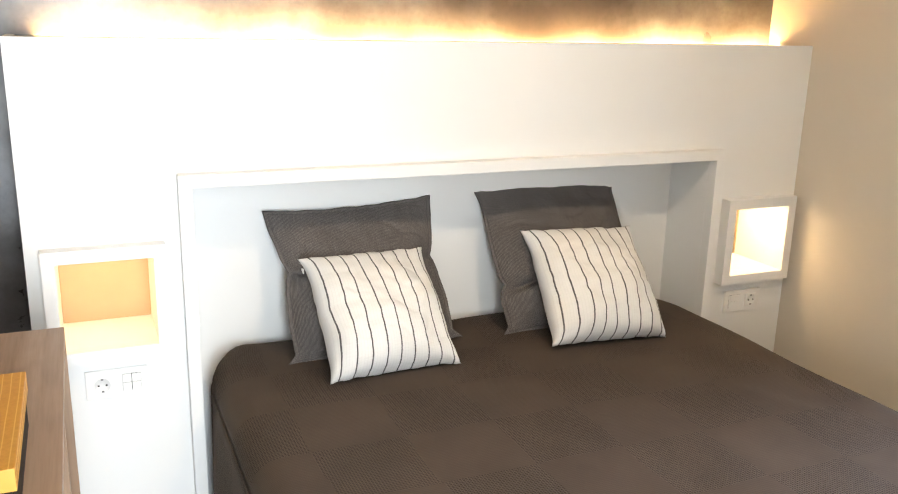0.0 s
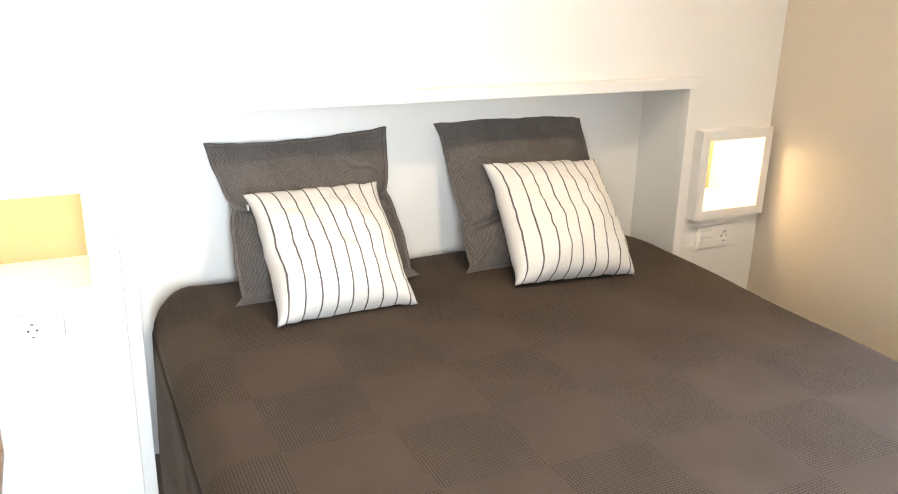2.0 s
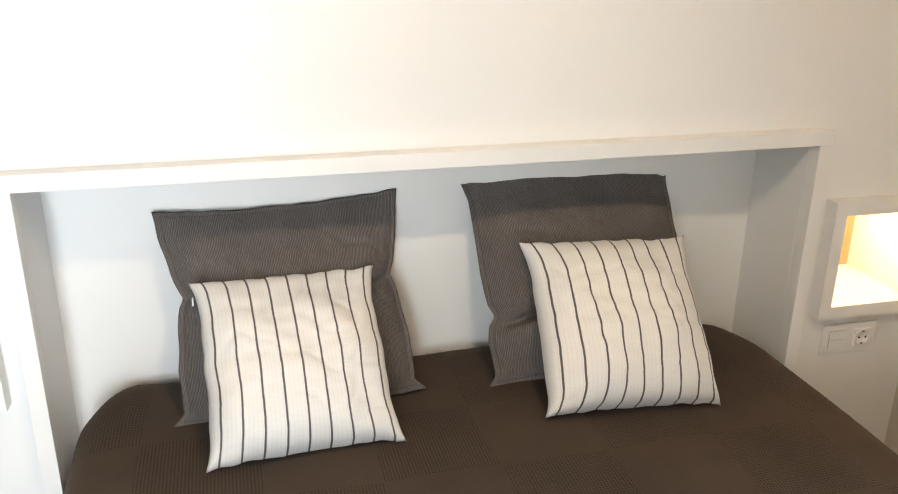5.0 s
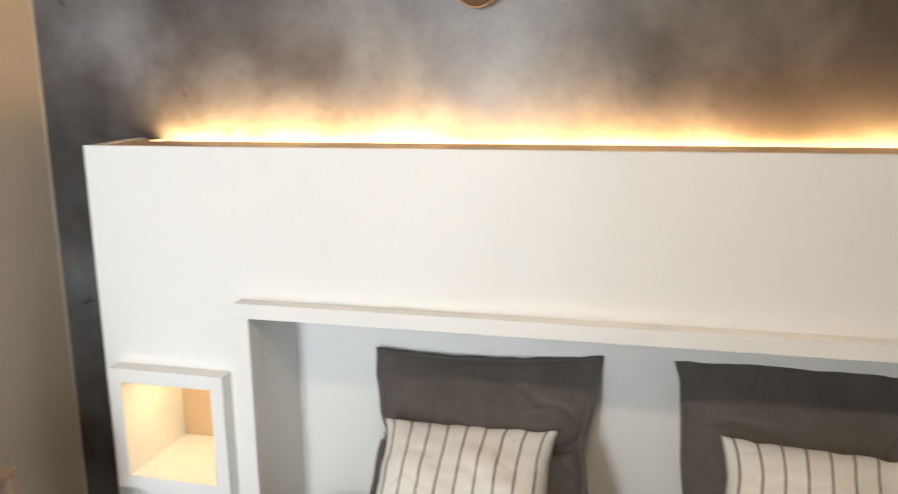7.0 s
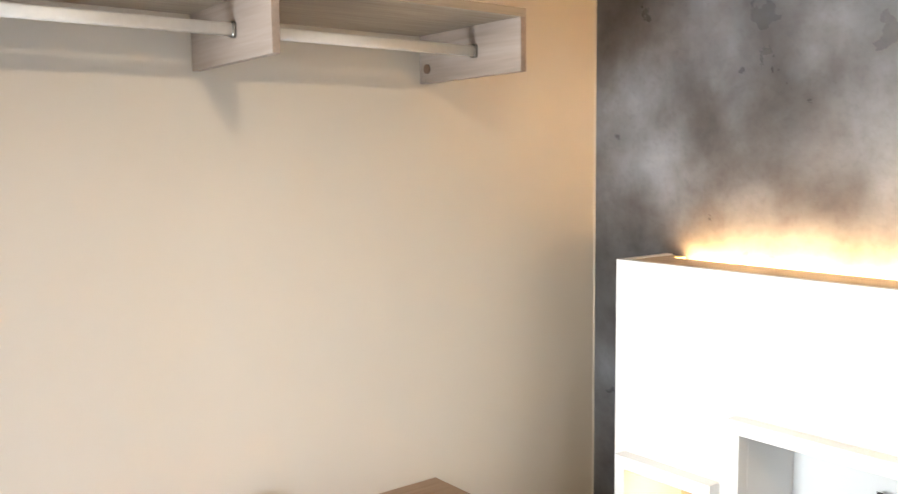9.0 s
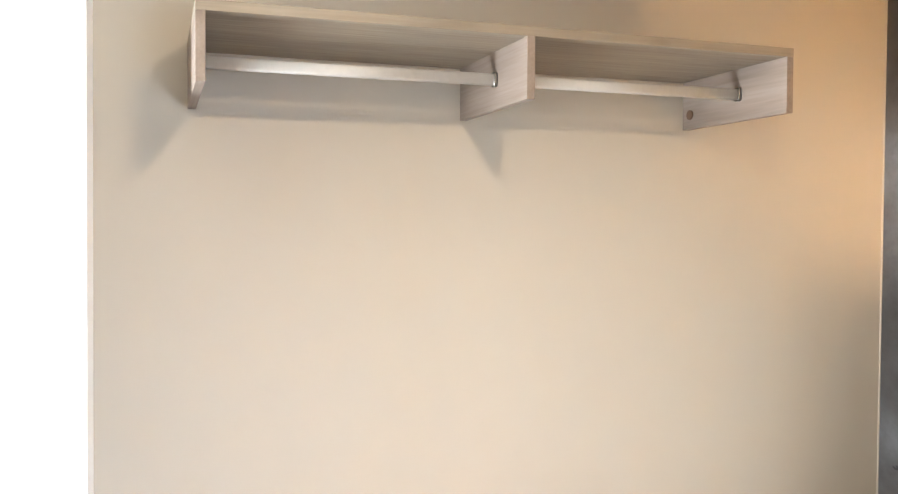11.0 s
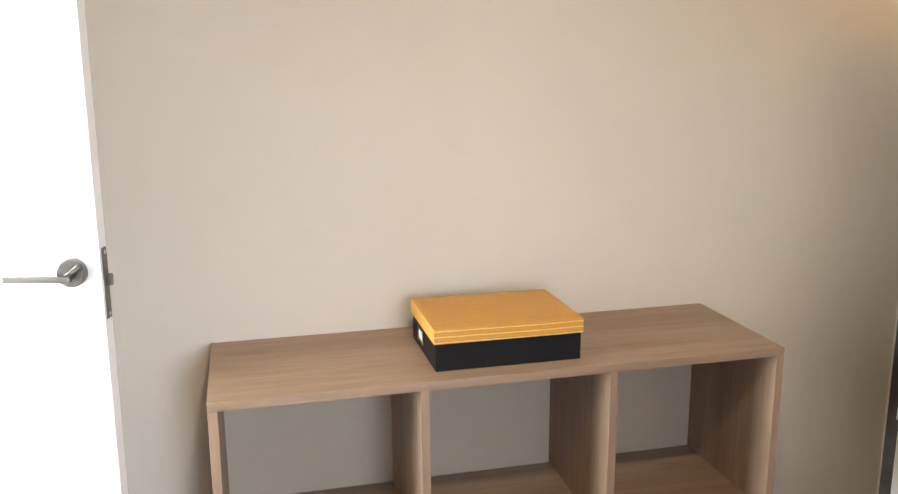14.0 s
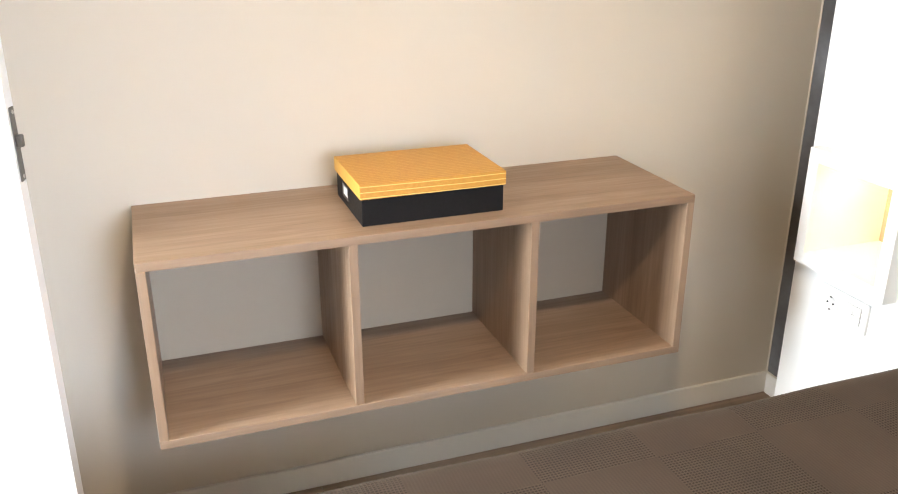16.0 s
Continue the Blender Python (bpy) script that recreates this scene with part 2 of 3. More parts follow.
def fabric_waffle():
    """Brown waffle-weave coverlet: square patches of coarse rib between smoother ones; UV in metres."""
    m, nt, b = material("brown_waffle_coverlet", 0.9, 0, 0.1)
    tc = nt.nodes.new("ShaderNodeTexCoord")
    sep = nt.nodes.new("ShaderNodeSeparateXYZ")
    nt.links.new(tc.outputs["UV"], sep.inputs[0])
    u, v = sep.outputs[0], sep.outputs[1]

    def wave(c, period):
        return math_node(nt, "MULTIPLY_ADD", math_node(nt, "SINE", math_node(nt, "MULTIPLY", c, 6.2832 / period)), 0.5, 0.5)

    drift = math_node(nt, "MULTIPLY", math_node(nt, "SUBTRACT", noise_tex(nt, coords(nt, (2.6, 2.6, 1), True), 1.0, 2), 0.5), 0.05)
    pull = nt.nodes.new("ShaderNodeCombineXYZ")
    nt.links.new(math_node(nt, "ADD", u, drift), pull.inputs[0])
    nt.links.new(math_node(nt, "ADD", v, math_node(nt, "MULTIPLY", drift, 0.6)), pull.inputs[1])
    chk = nt.nodes.new("ShaderNodeTexChecker")
    chk.inputs["Scale"].default_value = 1 / 0.22
    nt.links.new(pull.outputs[0], chk.inputs["Vector"])
    patch = chk.outputs["Fac"]
    cells = math_node(nt, "MAXIMUM", wave(u, 0.0064), wave(v, 0.0064))
    coarse = math_node(nt, "POWER", cells, 1.75)
    finer = math_node(nt, "MULTIPLY_ADD", wave(v, 0.0064), 0.13, math_node(nt, "MULTIPLY_ADD", wave(u, 0.0045), 0.05, 0.63))
    h = math_node(nt, "ADD", math_node(nt, "MULTIPLY", coarse, patch), math_node(nt, "MULTIPLY", finer, math_node(nt, "SUBTRACT", 1.0, patch)))
    fuzz = noise_tex(nt, coords(nt, (1, 1, 1)), 420, 2)
    worn = noise_tex(nt, coords(nt, (1, 1, 1)), 5, 4)
    # the shade in the weave's pits is put into the colour, darker than the ridges
    base = ramp(nt, h, [(0.1, (0.0225, 0.0163, 0.0126)), (0.75, (0.063, 0.0462, 0.0356)), (1.0, (0.073, 0.0545, 0.0425))])
    tone = ramp(nt, worn, [(0.3, (0.86, 0.86, 0.86)), (0.7, (1.1, 1.09, 1.08))])
    nt.links.new(mix(nt, 1.0, base, tone, "MULTIPLY"), b.inputs["Base Color"])
    b.inputs["Sheen Weight"].default_value = 0.06
    b.inputs["Sheen Tint"].default_value = (1.0, 0.86, 0.72, 1)
    b.inputs["Sheen Roughness"].default_value = 0.5
    bump(nt, b, math_node(nt, "ADD", h, math_node(nt, "MULTIPLY", fuzz, 0.15)), 0.35, 0.003)
    return m


M_waffle = fabric_waffle()


def box_print(name, pale):
    """Mustard card with wavering pale lines that run along the box."""
    m, nt, b = material(name, 0.5)
    tc = nt.nodes.new("ShaderNodeTexCoord")
    sep = nt.nodes.new("ShaderNodeSeparateXYZ")
    nt.links.new(tc.outputs["Object"], sep.inputs[0])
    wob = noise_tex(nt, coords(nt, (6, 4, 6)), 1.0, 2)
    c = math_node(nt, "ADD", math_node(nt, "SUBTRACT", sep.outputs[0], sep.outputs[2]), math_node(nt, "MULTIPLY", wob, 0.006))
    k = math_node(nt, "FRACT", math_node(nt, "MULTIPLY", c, 1 / 0.0118))
    line = math_node(nt, "LESS_THAN", k, 0.14)
    fibre = noise_tex(nt, coords(nt), 150, 3)
    base = ramp(nt, fibre, [(0.3, (0.44, 0.2, 0.022)), (0.7, (0.52, 0.25, 0.034))])
    nt.links.new(mix(nt, line, base, pale), b.inputs["Base Color"])
    bump(nt, b, k, 0.12, 0.0008)
    return m


M_card = box_print("mustard_lined_card", (0.62, 0.35, 0.075))
M_card_edge = box_print("mustard_bold_lined_card", (0.8, 0.52, 0.16))
M_card_plain = painted("mustard_card", (0.55, 0.29, 0.045), 0.5, 0.04)
M_black_card = painted("black_card", (0.006, 0.005, 0.005), 0.6, 0.1)
M_black_card.node_tree.nodes["Principled BSDF"].inputs["Specular IOR Level"].default_value = 0.2
M_paper = painted("white_paper", (0.75, 0.74, 0.7), 0.7, 0.02)


def metal(name, colour, rough):
    m, nt, b = material(name, rough, 1.0)
    b.inputs["Base Color"].default_value = (*colour, 1)
    fine = noise_tex(nt, coords(nt), 90, 3)
    nt.links.new(ramp(nt, fine, [(0.3, (rough * 0.8,) * 3), (0.7, (min(rough * 1.25, 1),) * 3)]), b.inputs["Roughness"])
    return m


M_steel = metal("brushed_steel", (0.19, 0.18, 0.17), 0.36)
M_alu = metal("satin_aluminium", (0.6, 0.58, 0.55), 0.6)
M_alu.node_tree.nodes["Principled BSDF"].inputs["Metallic"].default_value = 0.3
M_chrome = metal("mirror_silver", (0.8, 0.8, 0.8), 0.16)
M_brass = metal("satin_gold", (0.8, 0.52, 0.27), 0.42)
M_bronze = metal("glossy_bronze", (0.2, 0.125, 0.075), 0.36)
M_black_metal = painted("black_metal", (0.007, 0.007, 0.007), 0.6, 0.1)
M_black_metal.node_tree.nodes["Principled BSDF"].inputs["Specular IOR Level"].default_value = 0.2
M_plastic = painted("white_switch_plastic", (0.8, 0.79, 0.77), 0.32, 0.01, 0.01)
M_socket_hole = painted("dark_socket_hole", (0.02, 0.02, 0.02), 0.6, 0.05)
M_mdf = painted("tan_fibreboard", (0.47, 0.32, 0.175), 0.7, 0.12, 0.15, 60)
M_knob = painted("dark_wood_plug", (0.13, 0.07, 0.04), 0.5)
M_mattress = painted("mattress_ticking", (0.6, 0.58, 0.54), 0.85, 0.03)
M_ground = painted("pale_terrace", (0.3, 0.29, 0.27), 0.8, 0.1)


def glowing(name, colour, strength):
    m, nt, b = material(name, 0.5)
    b.inputs["Base Color"].default_value = (0.8, 0.78, 0.72, 1)
    b.inputs["Emission Color"].default_value = (*colour, 1)
    b.inputs["Emission Strength"].default_value = strength
    return m


M_led = glowing("warm_led_strip", (1.0, 0.57, 0.22), LED_GLOW)
M_niche_lamps = [glowing("niche_lamp_diffuser", (1.0, 0.7, 0.34), NICHE_GLOW[0]), glowing("bright_niche_lamp_diffuser", (1.0, 0.7, 0.36), NICHE_GLOW[1])]
M_ceiling_glow = glowing("ceiling_lamp_diffuser", WARM, 6)
M_glass, gnt, gb = material("clear_glass", 0.02)
gb.inputs["Transmission Weight"].default_value = 1.0


# ---- mesh helpers ----
ORIGIN = {}


def box(bm, x0, x1, y0, y1, z0, z1, bevel=0.0, seg=2):
    r = bmesh.ops.create_cube(bm, size=1.0, matrix=Matrix.LocRotScale(((x0 + x1) / 2, (y0 + y1) / 2, (z0 + z1) / 2), None, (x1 - x0, y1 - y0, z1 - z0)))
    if bevel:
        edges = list({e for v in r["verts"] for e in v.link_edges})
        bmesh.ops.bevel(bm, geom=edges, offset=bevel, segments=seg, profile=0.5, affect="EDGES")
    return bm


def boxes(*specs, bevel=0.0):
    bm = bmesh.new()
    for s in specs:
        box(bm, *s, bevel=bevel)
    return bm


def rod(bm, a, b, r, seg=16, r2=None):
    a, b = Vector(a), Vector(b)
    d = b - a
    m = Matrix.Translation((a + b) / 2) @ d.to_track_quat("Z", "Y").to_matrix().to_4x4()
    bmesh.ops.create_cone(bm, cap_ends=True, segments=seg, radius1=r, radius2=r if r2 is None else r2, depth=d.length, matrix=m)
    return bm


def lathe(bm, m, profile, seg=32):
    """Turns a profile of (radius, height) about the local z axis of m."""
    rings = []
    for r, z in profile:
        if r < 1e-6:
            rings.append([bm.verts.new(m @ Vector((0, 0, z)))])
        else:
            rings.append([bm.verts.new(m @ Vector((r * math.cos(2 * math.pi * i / seg), r * math.sin(2 * math.pi * i / seg), z))) for i in range(seg)])
    for p, q in zip(rings, rings[1:]):
        for i in range(seg):
            j = (i + 1) % seg
            quad = [p[i % len(p)], p[j % len(p)], q[j % len(q)], q[i % len(q)]]
            quad = list(dict.fromkeys(quad))
            if len(quad) > 2:
                bm.faces.new(quad)
    return bm


def pierced(us, vs, holes, w0, w1, flat="y"):
    """A slab over the rectangle us x vs with rectangular holes, from depth w0 to w1. flat: the axis that the slab faces."""
    cu = sorted({*us, *(h[0] for h in holes), *(h[1] for h in holes)})
    cv = sorted({*vs, *(h[2] for h in holes), *(h[3] for h in holes)})
    cu = [c for c in cu if us[0] <= c <= us[1]]
    cv = [c for c in cv if vs[0] <= c <= vs[1]]
    bm = bmesh.new()
    cache = {}

    def vert(u, v, w):
        key = (u, v, w)
        if key not in cache:
            cache[key] = bm.verts.new((u, w, v) if flat == "y" else (w, u, v) if flat == "x" else (u, v, w))
        return cache[key]

    def solid(i, j):
        if not (0 <= i < len(cu) - 1 and 0 <= j < len(cv) - 1):
            return False
        u, v = (cu[i] + cu[i + 1]) / 2, (cv[j] + cv[j + 1]) / 2
        return not any(h[0] < u < h[1] and h[2] < v < h[3] for h in holes)

    for i in range(len(cu) - 1):
        for j in range(len(cv) - 1):
            if not solid(i, j):
                continue
            a, b, c, d = cu[i], cu[i + 1], cv[j], cv[j + 1]
            for w in (w0, w1):
                bm.faces.new([vert(a, c, w), vert(b, c, w), vert(b, d, w), vert(a, d, w)])
            for di, dj, p, q in ((-1, 0, (a, c), (a, d)), (1, 0, (b, c), (b, d)), (0, -1, (a, c), (b, c)), (0, 1, (a, d), (b, d))):
                if not solid(i + di, j + dj):
                    bm.faces.new([vert(*p, w0), vert(*q, w0), vert(*q, w1), vert(*p, w1)])
    return bm


def finish(name, bm, mat, smooth=False, origin=(0, 0, 0)):
    bmesh.ops.recalc_face_normals(bm, faces=bm.faces)
    bmesh.ops.translate(bm, verts=bm.verts, vec=-Vector(origin))
    me = bpy.data.meshes.new(name)
    bm.to_mesh(me)
    bm.free()
    for m in mat if isinstance(mat, (list, tuple)) else [mat]:
        me.materials.append(m)
    if smooth:
        for p in me.polygons:
            p.use_smooth = True
    return me


def part(name, bm, mat, parent, label="", smooth=False):
    """One mesh object under a thing or a part; the bmesh is given in world coordinates."""
    root = parent
    while root.parent:
        root = root.parent
    ob = new(name, finish(name, bm, mat, smooth, ORIGIN[root.name]))
    ob.parent = parent
    return tagged(ob, label=label)


def thing(name, base, label, category, group="", kind=""):
    ob = new(name)
    ob.empty_display_size = 0.05
    ob.location = base
    ORIGIN[ob.name] = base
    return tagged(ob, label, category, group, kind)


def single(name, bm, mat, base, label, category, group="", kind="", smooth=False):
    ob = new(name, finish(name, bm, mat, smooth, base))
    ob.location = base
    ORIGIN[ob.name] = base
    return tagged(ob, label, category, group, kind)


# ---- room shell ----
BACK = 0.205       # plaster wall behind the bed
SOUTH = -2.5       # wall with the doorway
WINDOW = (-1.5, -0.56, 0.62, 1.8)     # in the east wall, along y
HALL_DOOR = (0.22, 0.94, 0.02, 2.06)
DX0, DX1, DTOP = 0.055, 0.82, 2.03   # doorway


def structure(name, bm, mat, label, category):
    return single(name, bm, mat, (0, 0, 0), label, category, kind="structure")


structure("wall_west", boxes((-0.08, 0, HALL_END - 0.08, BACK + 0.08, 0, CEIL)), M_wall, "smooth cream wall panel behind the shelves", "wall")
structure("wall_east", pierced((SOUTH - 0.08, BACK + 0.08), (0, CEIL), [WINDOW], W, W + 0.08, "x"), M_wall, "smooth cream wall panel with a window", "wall")
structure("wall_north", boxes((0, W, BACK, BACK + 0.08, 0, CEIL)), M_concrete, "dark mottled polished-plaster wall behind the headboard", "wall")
structure("wall_south", pierced((0, W), (0, CEIL), [(DX0, DX1, -1, DTOP)], SOUTH - 0.08, SOUTH), M_wall, "cream wall panel with the open doorway", "wall")
structure("ceiling", boxes((-0.08, W + 0.08, HALL_END - 0.08, BACK + 0.08, CEIL, CEIL + 0.06)), M_ceiling, "plain cream ceiling panel", "ceiling")
structure("wall_hall_end", pierced((0, 0.98), (0, CEIL), [HALL_DOOR], HALL_END - 0.08, HALL_END), M_wall, "cream end wall of the small hall with glass door", "wall")
structure("wall_hall_side", boxes((0.9, 0.98, HALL_END, SOUTH - 0.08, 0, CEIL)), M_wall, "plain cream side wall of the small hall", "wall")


def glazing(name, hole, w, side, label, category):
    """A two-pane window set into a wall opening; side "x": the opening runs along y, at x = w; "y": along x, at y = w."""
    a, b, c, d = hole
    mid = (a + b) / 2
    base = (w, mid, c) if side == "x" else (mid, w, c)
    win = thing(name, base, label, category, kind="structure")
    spans = [(a + 0.05, mid - 0.025), (mid + 0.025, b - 0.05)]
    part("window_frame", pierced((a, b), (c, d), [(p, q, c + 0.05, d - 0.05) for p, q in spans], w - 0.011, w + 0.011, side), M_white, win)
    for p, q in spans:
        pane = part("pane", pierced((p, q), (c + 0.05, d - 0.05), [], w - 0.003, w + 0.003, side), M_glass, win)
        pane.visible_shadow = False


glazing("window_1", WINDOW, W + 0.064, "x", "clear two-pane window in a white frame", "window")
glazing("window_2", HALL_DOOR, HALL_END - 0.067, "y", "clear glass door in a white frame", "glass door")
structure("ground", boxes((-90, 90, -90, 90, -0.4, -0.15)), M_ground, "pale open ground outside the window", "ground")

# skirting boards, corner bead, door casing
structure("baseboard_west", boxes((0, 0.011, SOUTH, BACK, 0, 0.07), bevel=0.002), M_skirt, "low cream skirting board along the wall", "baseboard")
structure("baseboard_north", boxes((0.0115, 0.265, BACK - 0.011, BACK, 0, 0.07), bevel=0.002), M_skirt, "short cream skirting board below dark plaster", "baseboard")
structure("baseboard_east", boxes((W - 0.011, W, SOUTH, -0.001, 0, 0.07), bevel=0.002), M_skirt, "low cream skirting board beside the bed", "baseboard")
structure("trim_corner", boxes((0, 0.003, BACK - 0.003, BACK, 0.07, CEIL)), M_wall, "thin cream bead in the wall corner", "trim")
structure("trim_ceiling", boxes((0.006, W, BACK - 0.005, BACK, CEIL - 0.005, CEIL)), M_skirt, "thin pale bead along the ceiling", "trim")
casing = thing("door_frame_1", ((DX0 + DX1) / 2, SOUTH, 0), "white painted door frame of the bedroom doorway", "door frame", kind="structure")
part("jamb", boxes((DX0, DX0 + 0.02, SOUTH - 0.09, SOUTH + 0.01, 0, DTOP - 0.02)), M_white, casing)
part("jamb", boxes((DX1 - 0.02, DX1, SOUTH - 0.09, SOUTH + 0.01, 0, DTOP - 0.02)), M_white, casing)
part("head", boxes((DX0, DX1, SOUTH - 0.09, SOUTH + 0.01, DTOP - 0.02, DTOP)), M_white, casing)

# ---- open door ----
LEAN = math.atan2(0.24, 0.97)
D_EDGE = Vector((0.25, -1.763, 0))
d_in = Vector((-math.sin(LEAN), -math.cos(LEAN), 0))      # from the free edge to the hinges
d_out = Vector((math.cos(LEAN), -math.sin(LEAN), 0))      # out of the face, into the room
DM = Matrix(((d_in.x, d_out.x, 0, D_EDGE.x), (d_in.y, d_out.y, 0, D_EDGE.y), (0, 0, 1, 0), (0, 0, 0, 1)))


def on_door(bm):
    for v in bm.verts:
        v.co.x += 0.006 * (1.063 - v.co.z)   # the leaf hangs a little out of true
    bmesh.ops.transform(bm, matrix=DM, verts=bm.verts)
    return bm


door = thing("door_1", (0.16, -2.12, 0.008), "white flush bedroom door standing wide open", "door", kind="structure")
leaf = part("leaf", on_door(boxes((0, 0.725, -0.034, 0, 0.008, DTOP - 0.025), bevel=0.0015)), M_door, door)
plate = part("lock_plate", on_door(boxes((-0.0025, 0.001, -0.027, -0.008, 0.965, 1.1), bevel=0.001)), M_steel, door, "brushed steel lock face plate")
bm = boxes((-0.013, -0.002, -0.0235, -0.0115, 1.028, 1.05), bevel=0.002)
part("latch", on_door(bm), M_steel, plate, "sprung steel latch bolt")
bm = bmesh.new()
for z in (0.974, 1.091):
    rod(bm, (-0.0036, -0.0175, z), (-0.002, -0.0175, z), 0.0035)
part("screw", on_door(bm), M_alu, plate)
handle = part("door_handle", on_door(lathe(bmesh.new(), Matrix.Translation((0.05, 0, 1.058)) @ Matrix.Rotation(radians(-90), 4, "X"),
              [(0, 0), (0.026, 0), (0.026, 0.014), (0.0252, 0.0155), (0.0235, 0.016), (0, 0.016)], 56)), M_steel, door, "brushed steel lever handle on a round rose")
bm = boxes((-0.024, 0.024, 0.0165, 0.0215, -0.0045, 0.0045), bevel=0.0012)
bm.transform(Matrix.Translation((0.05, 0, 1.058)) @ Matrix.Rotation(radians(38), 4, "Y"))
part("neck", on_door(bm), M_steel, handle)
bm = boxes((0.044, 0.168, 0.022, 0.033, 1.0445, 1.0555), bevel=0.003)
part("lever", on_door(bm), M_steel, handle)
for z in (0.25, 1.05, 1.8):
    bm = bmesh.new()
    rod(bm, (0.731, 0.006, z - 0.045), (0.731, 0.006, z + 0.045), 0.007)
    part("hinge", on_door(bm), M_steel, door)

# ---- headboard ----
HX0, HTOP = 0.266, 1.388
AX0, AX1, AZ = 0.66, 2.296, 1.026        # alcove
NICHES = ((0.332, 0.558), (2.397, 2.623))
NZ0, NZ1 = 0.628, 0.857
hb = thing("headboard", (1.47, 0.1, 0), "white lacquered built-in headboard with alcove and lit niches", "headboard")
holes = [(AX0, AX1, -1, AZ)] + [(a, b, NZ0, NZ1) for a, b in NICHES]
part("front_panel", pierced((HX0, W), (0, HTOP), holes, 0.0, 0.019), M_white, hb)
part("side_panel", boxes((HX0, HX0 + 0.019, 0.019, BACK, 0, HTOP)), M_white, hb)
part("top_board", boxes((HX0 + 0.019, W, 0.019, 0.15, HTOP - 0.021, HTOP - 0.003)), M_ledge, hb, "tan wooden ledge along the headboard top")
part("end_board", boxes((HX0 + 0.019, 0.33, 0.152, BACK - 0.001, HTOP - 0.021, HTOP - 0.003)), M_ledge, hb, "tan wooden ledge return at the strip's end")
part("led_channel", boxes((0.33, W, 0.15, 0.152, HTOP - 0.035, HTOP - 0.003), (0.33, W, 0.152, BACK, HTOP - 0.037, HTOP - 0.035)), M_white, hb)
part("led_strip", boxes((0.335, W - 0.01, 0.1525, 0.165, HTOP - 0.03, HTOP - 0.008)), M_led, hb, "glowing warm LED strip")
part("alcove_back", boxes((AX0, AX1, BACK - 0.012, BACK - 0.001, 0, AZ)), M_white, hb)
part("alcove_side", boxes((AX0 - 0.018, AX0, 0.019, BACK - 0.001, 0, AZ)), M_white, hb)
part("alcove_side", boxes((AX1, AX1 + 0.018, 0.019, BACK - 0.001, 0, AZ)), M_white, hb)
part("alcove_top", boxes((AX0 - 0.018, AX1 + 0.018, 0.019, BACK - 0.001, AZ, AZ + 0.018)), M_white, hb)
TR = 0.033
part("alcove_trim", boxes((AX0 - TR, AX0, -0.037, 0, 0, AZ), bevel=0.0012), M_white, hb)
part("alcove_trim", boxes((AX1, AX1 + TR, -0.037, 0, 0, AZ), bevel=0.0012), M_white, hb)
part("alcove_trim", boxes((AX0 - TR, AX1 + TR, -0.037, 0, AZ, AZ + TR), bevel=0.0012), M_white, hb)
for (a, b), M_niche_lamp in zip(NICHES, M_niche_lamps):
    nf = part("niche_frame", pierced((a - 0.031, b + 0.031), (NZ0 - 0.031, NZ1 + 0.032), [(a, b, NZ0, NZ1)], -0.04, 0), M_white, hb)
    t = 0.012
    part("niche_lining", boxes((a - t, a, 0.019, BACK - 0.001, NZ0 - t, NZ1 + t), (b, b + t, 0.019, BACK - 0.001, NZ0 - t, NZ1 + t),
                               (a, b, 0.019, BACK - 0.001, NZ0 - t, NZ0), (a, b, 0.019, BACK - 0.001, NZ1, NZ1 + t)), M_white, nf)
    part("niche_back", boxes((a, b, BACK - 0.008, BACK - 0.001, NZ0, NZ1)), M_mdf, nf, "tan fibreboard back")
    bm = bmesh.new()
    cx = (a + b) / 2
    rod(bm, (cx, 0.055, NZ1 - 0.006), (cx, 0.055, NZ1), 0.028, 28)
    part("niche_lamp", bm, M_niche_lamp, nf, "small glowing warm downlight")


def socket_insert(parent, cx, cz, y):
    """A square earthed socket insert with a round well, two holes and earth clips."""
    bm = pierced((cx - 0.0225, cx + 0.0225), (cz - 0.0225, cz + 0.0225), [], y - 0.003, y)
    ins = part("socket", bm, M_plastic, parent)
    R = Matrix.Translation((cx, y - 0.003, cz)) @ Matrix.Rotation(radians(90), 4, "X")
    bm = lathe(bmesh.new(), R, [(0.0205, 0.0), (0.0205, 0.0022), (0.0188, 0.0022), (0.0183, 0.0006), (0, 0.0006)])
    part("well", bm, M_plastic, ins, "", True)
    # solid dark pegs stand for the holes, their inner shade given as colour
    for sx in (-1, 1):
        bm = bmesh.new()
        rod(bm, (cx + sx * 0.0095, y - 0.0052, cz), (cx + sx * 0.0095, y - 0.003, cz), 0.0026, 12)
        part("hole", bm, M_socket_hole, ins)
    for sz in (-1, 1):
        part("earth_clip", boxes((cx - 0.003, cx + 0.003, y - 0.0056, y - 0.003, cz + sz * 0.0165 - 0.002, cz + sz * 0.0165 + 0.002)), M_steel, ins)


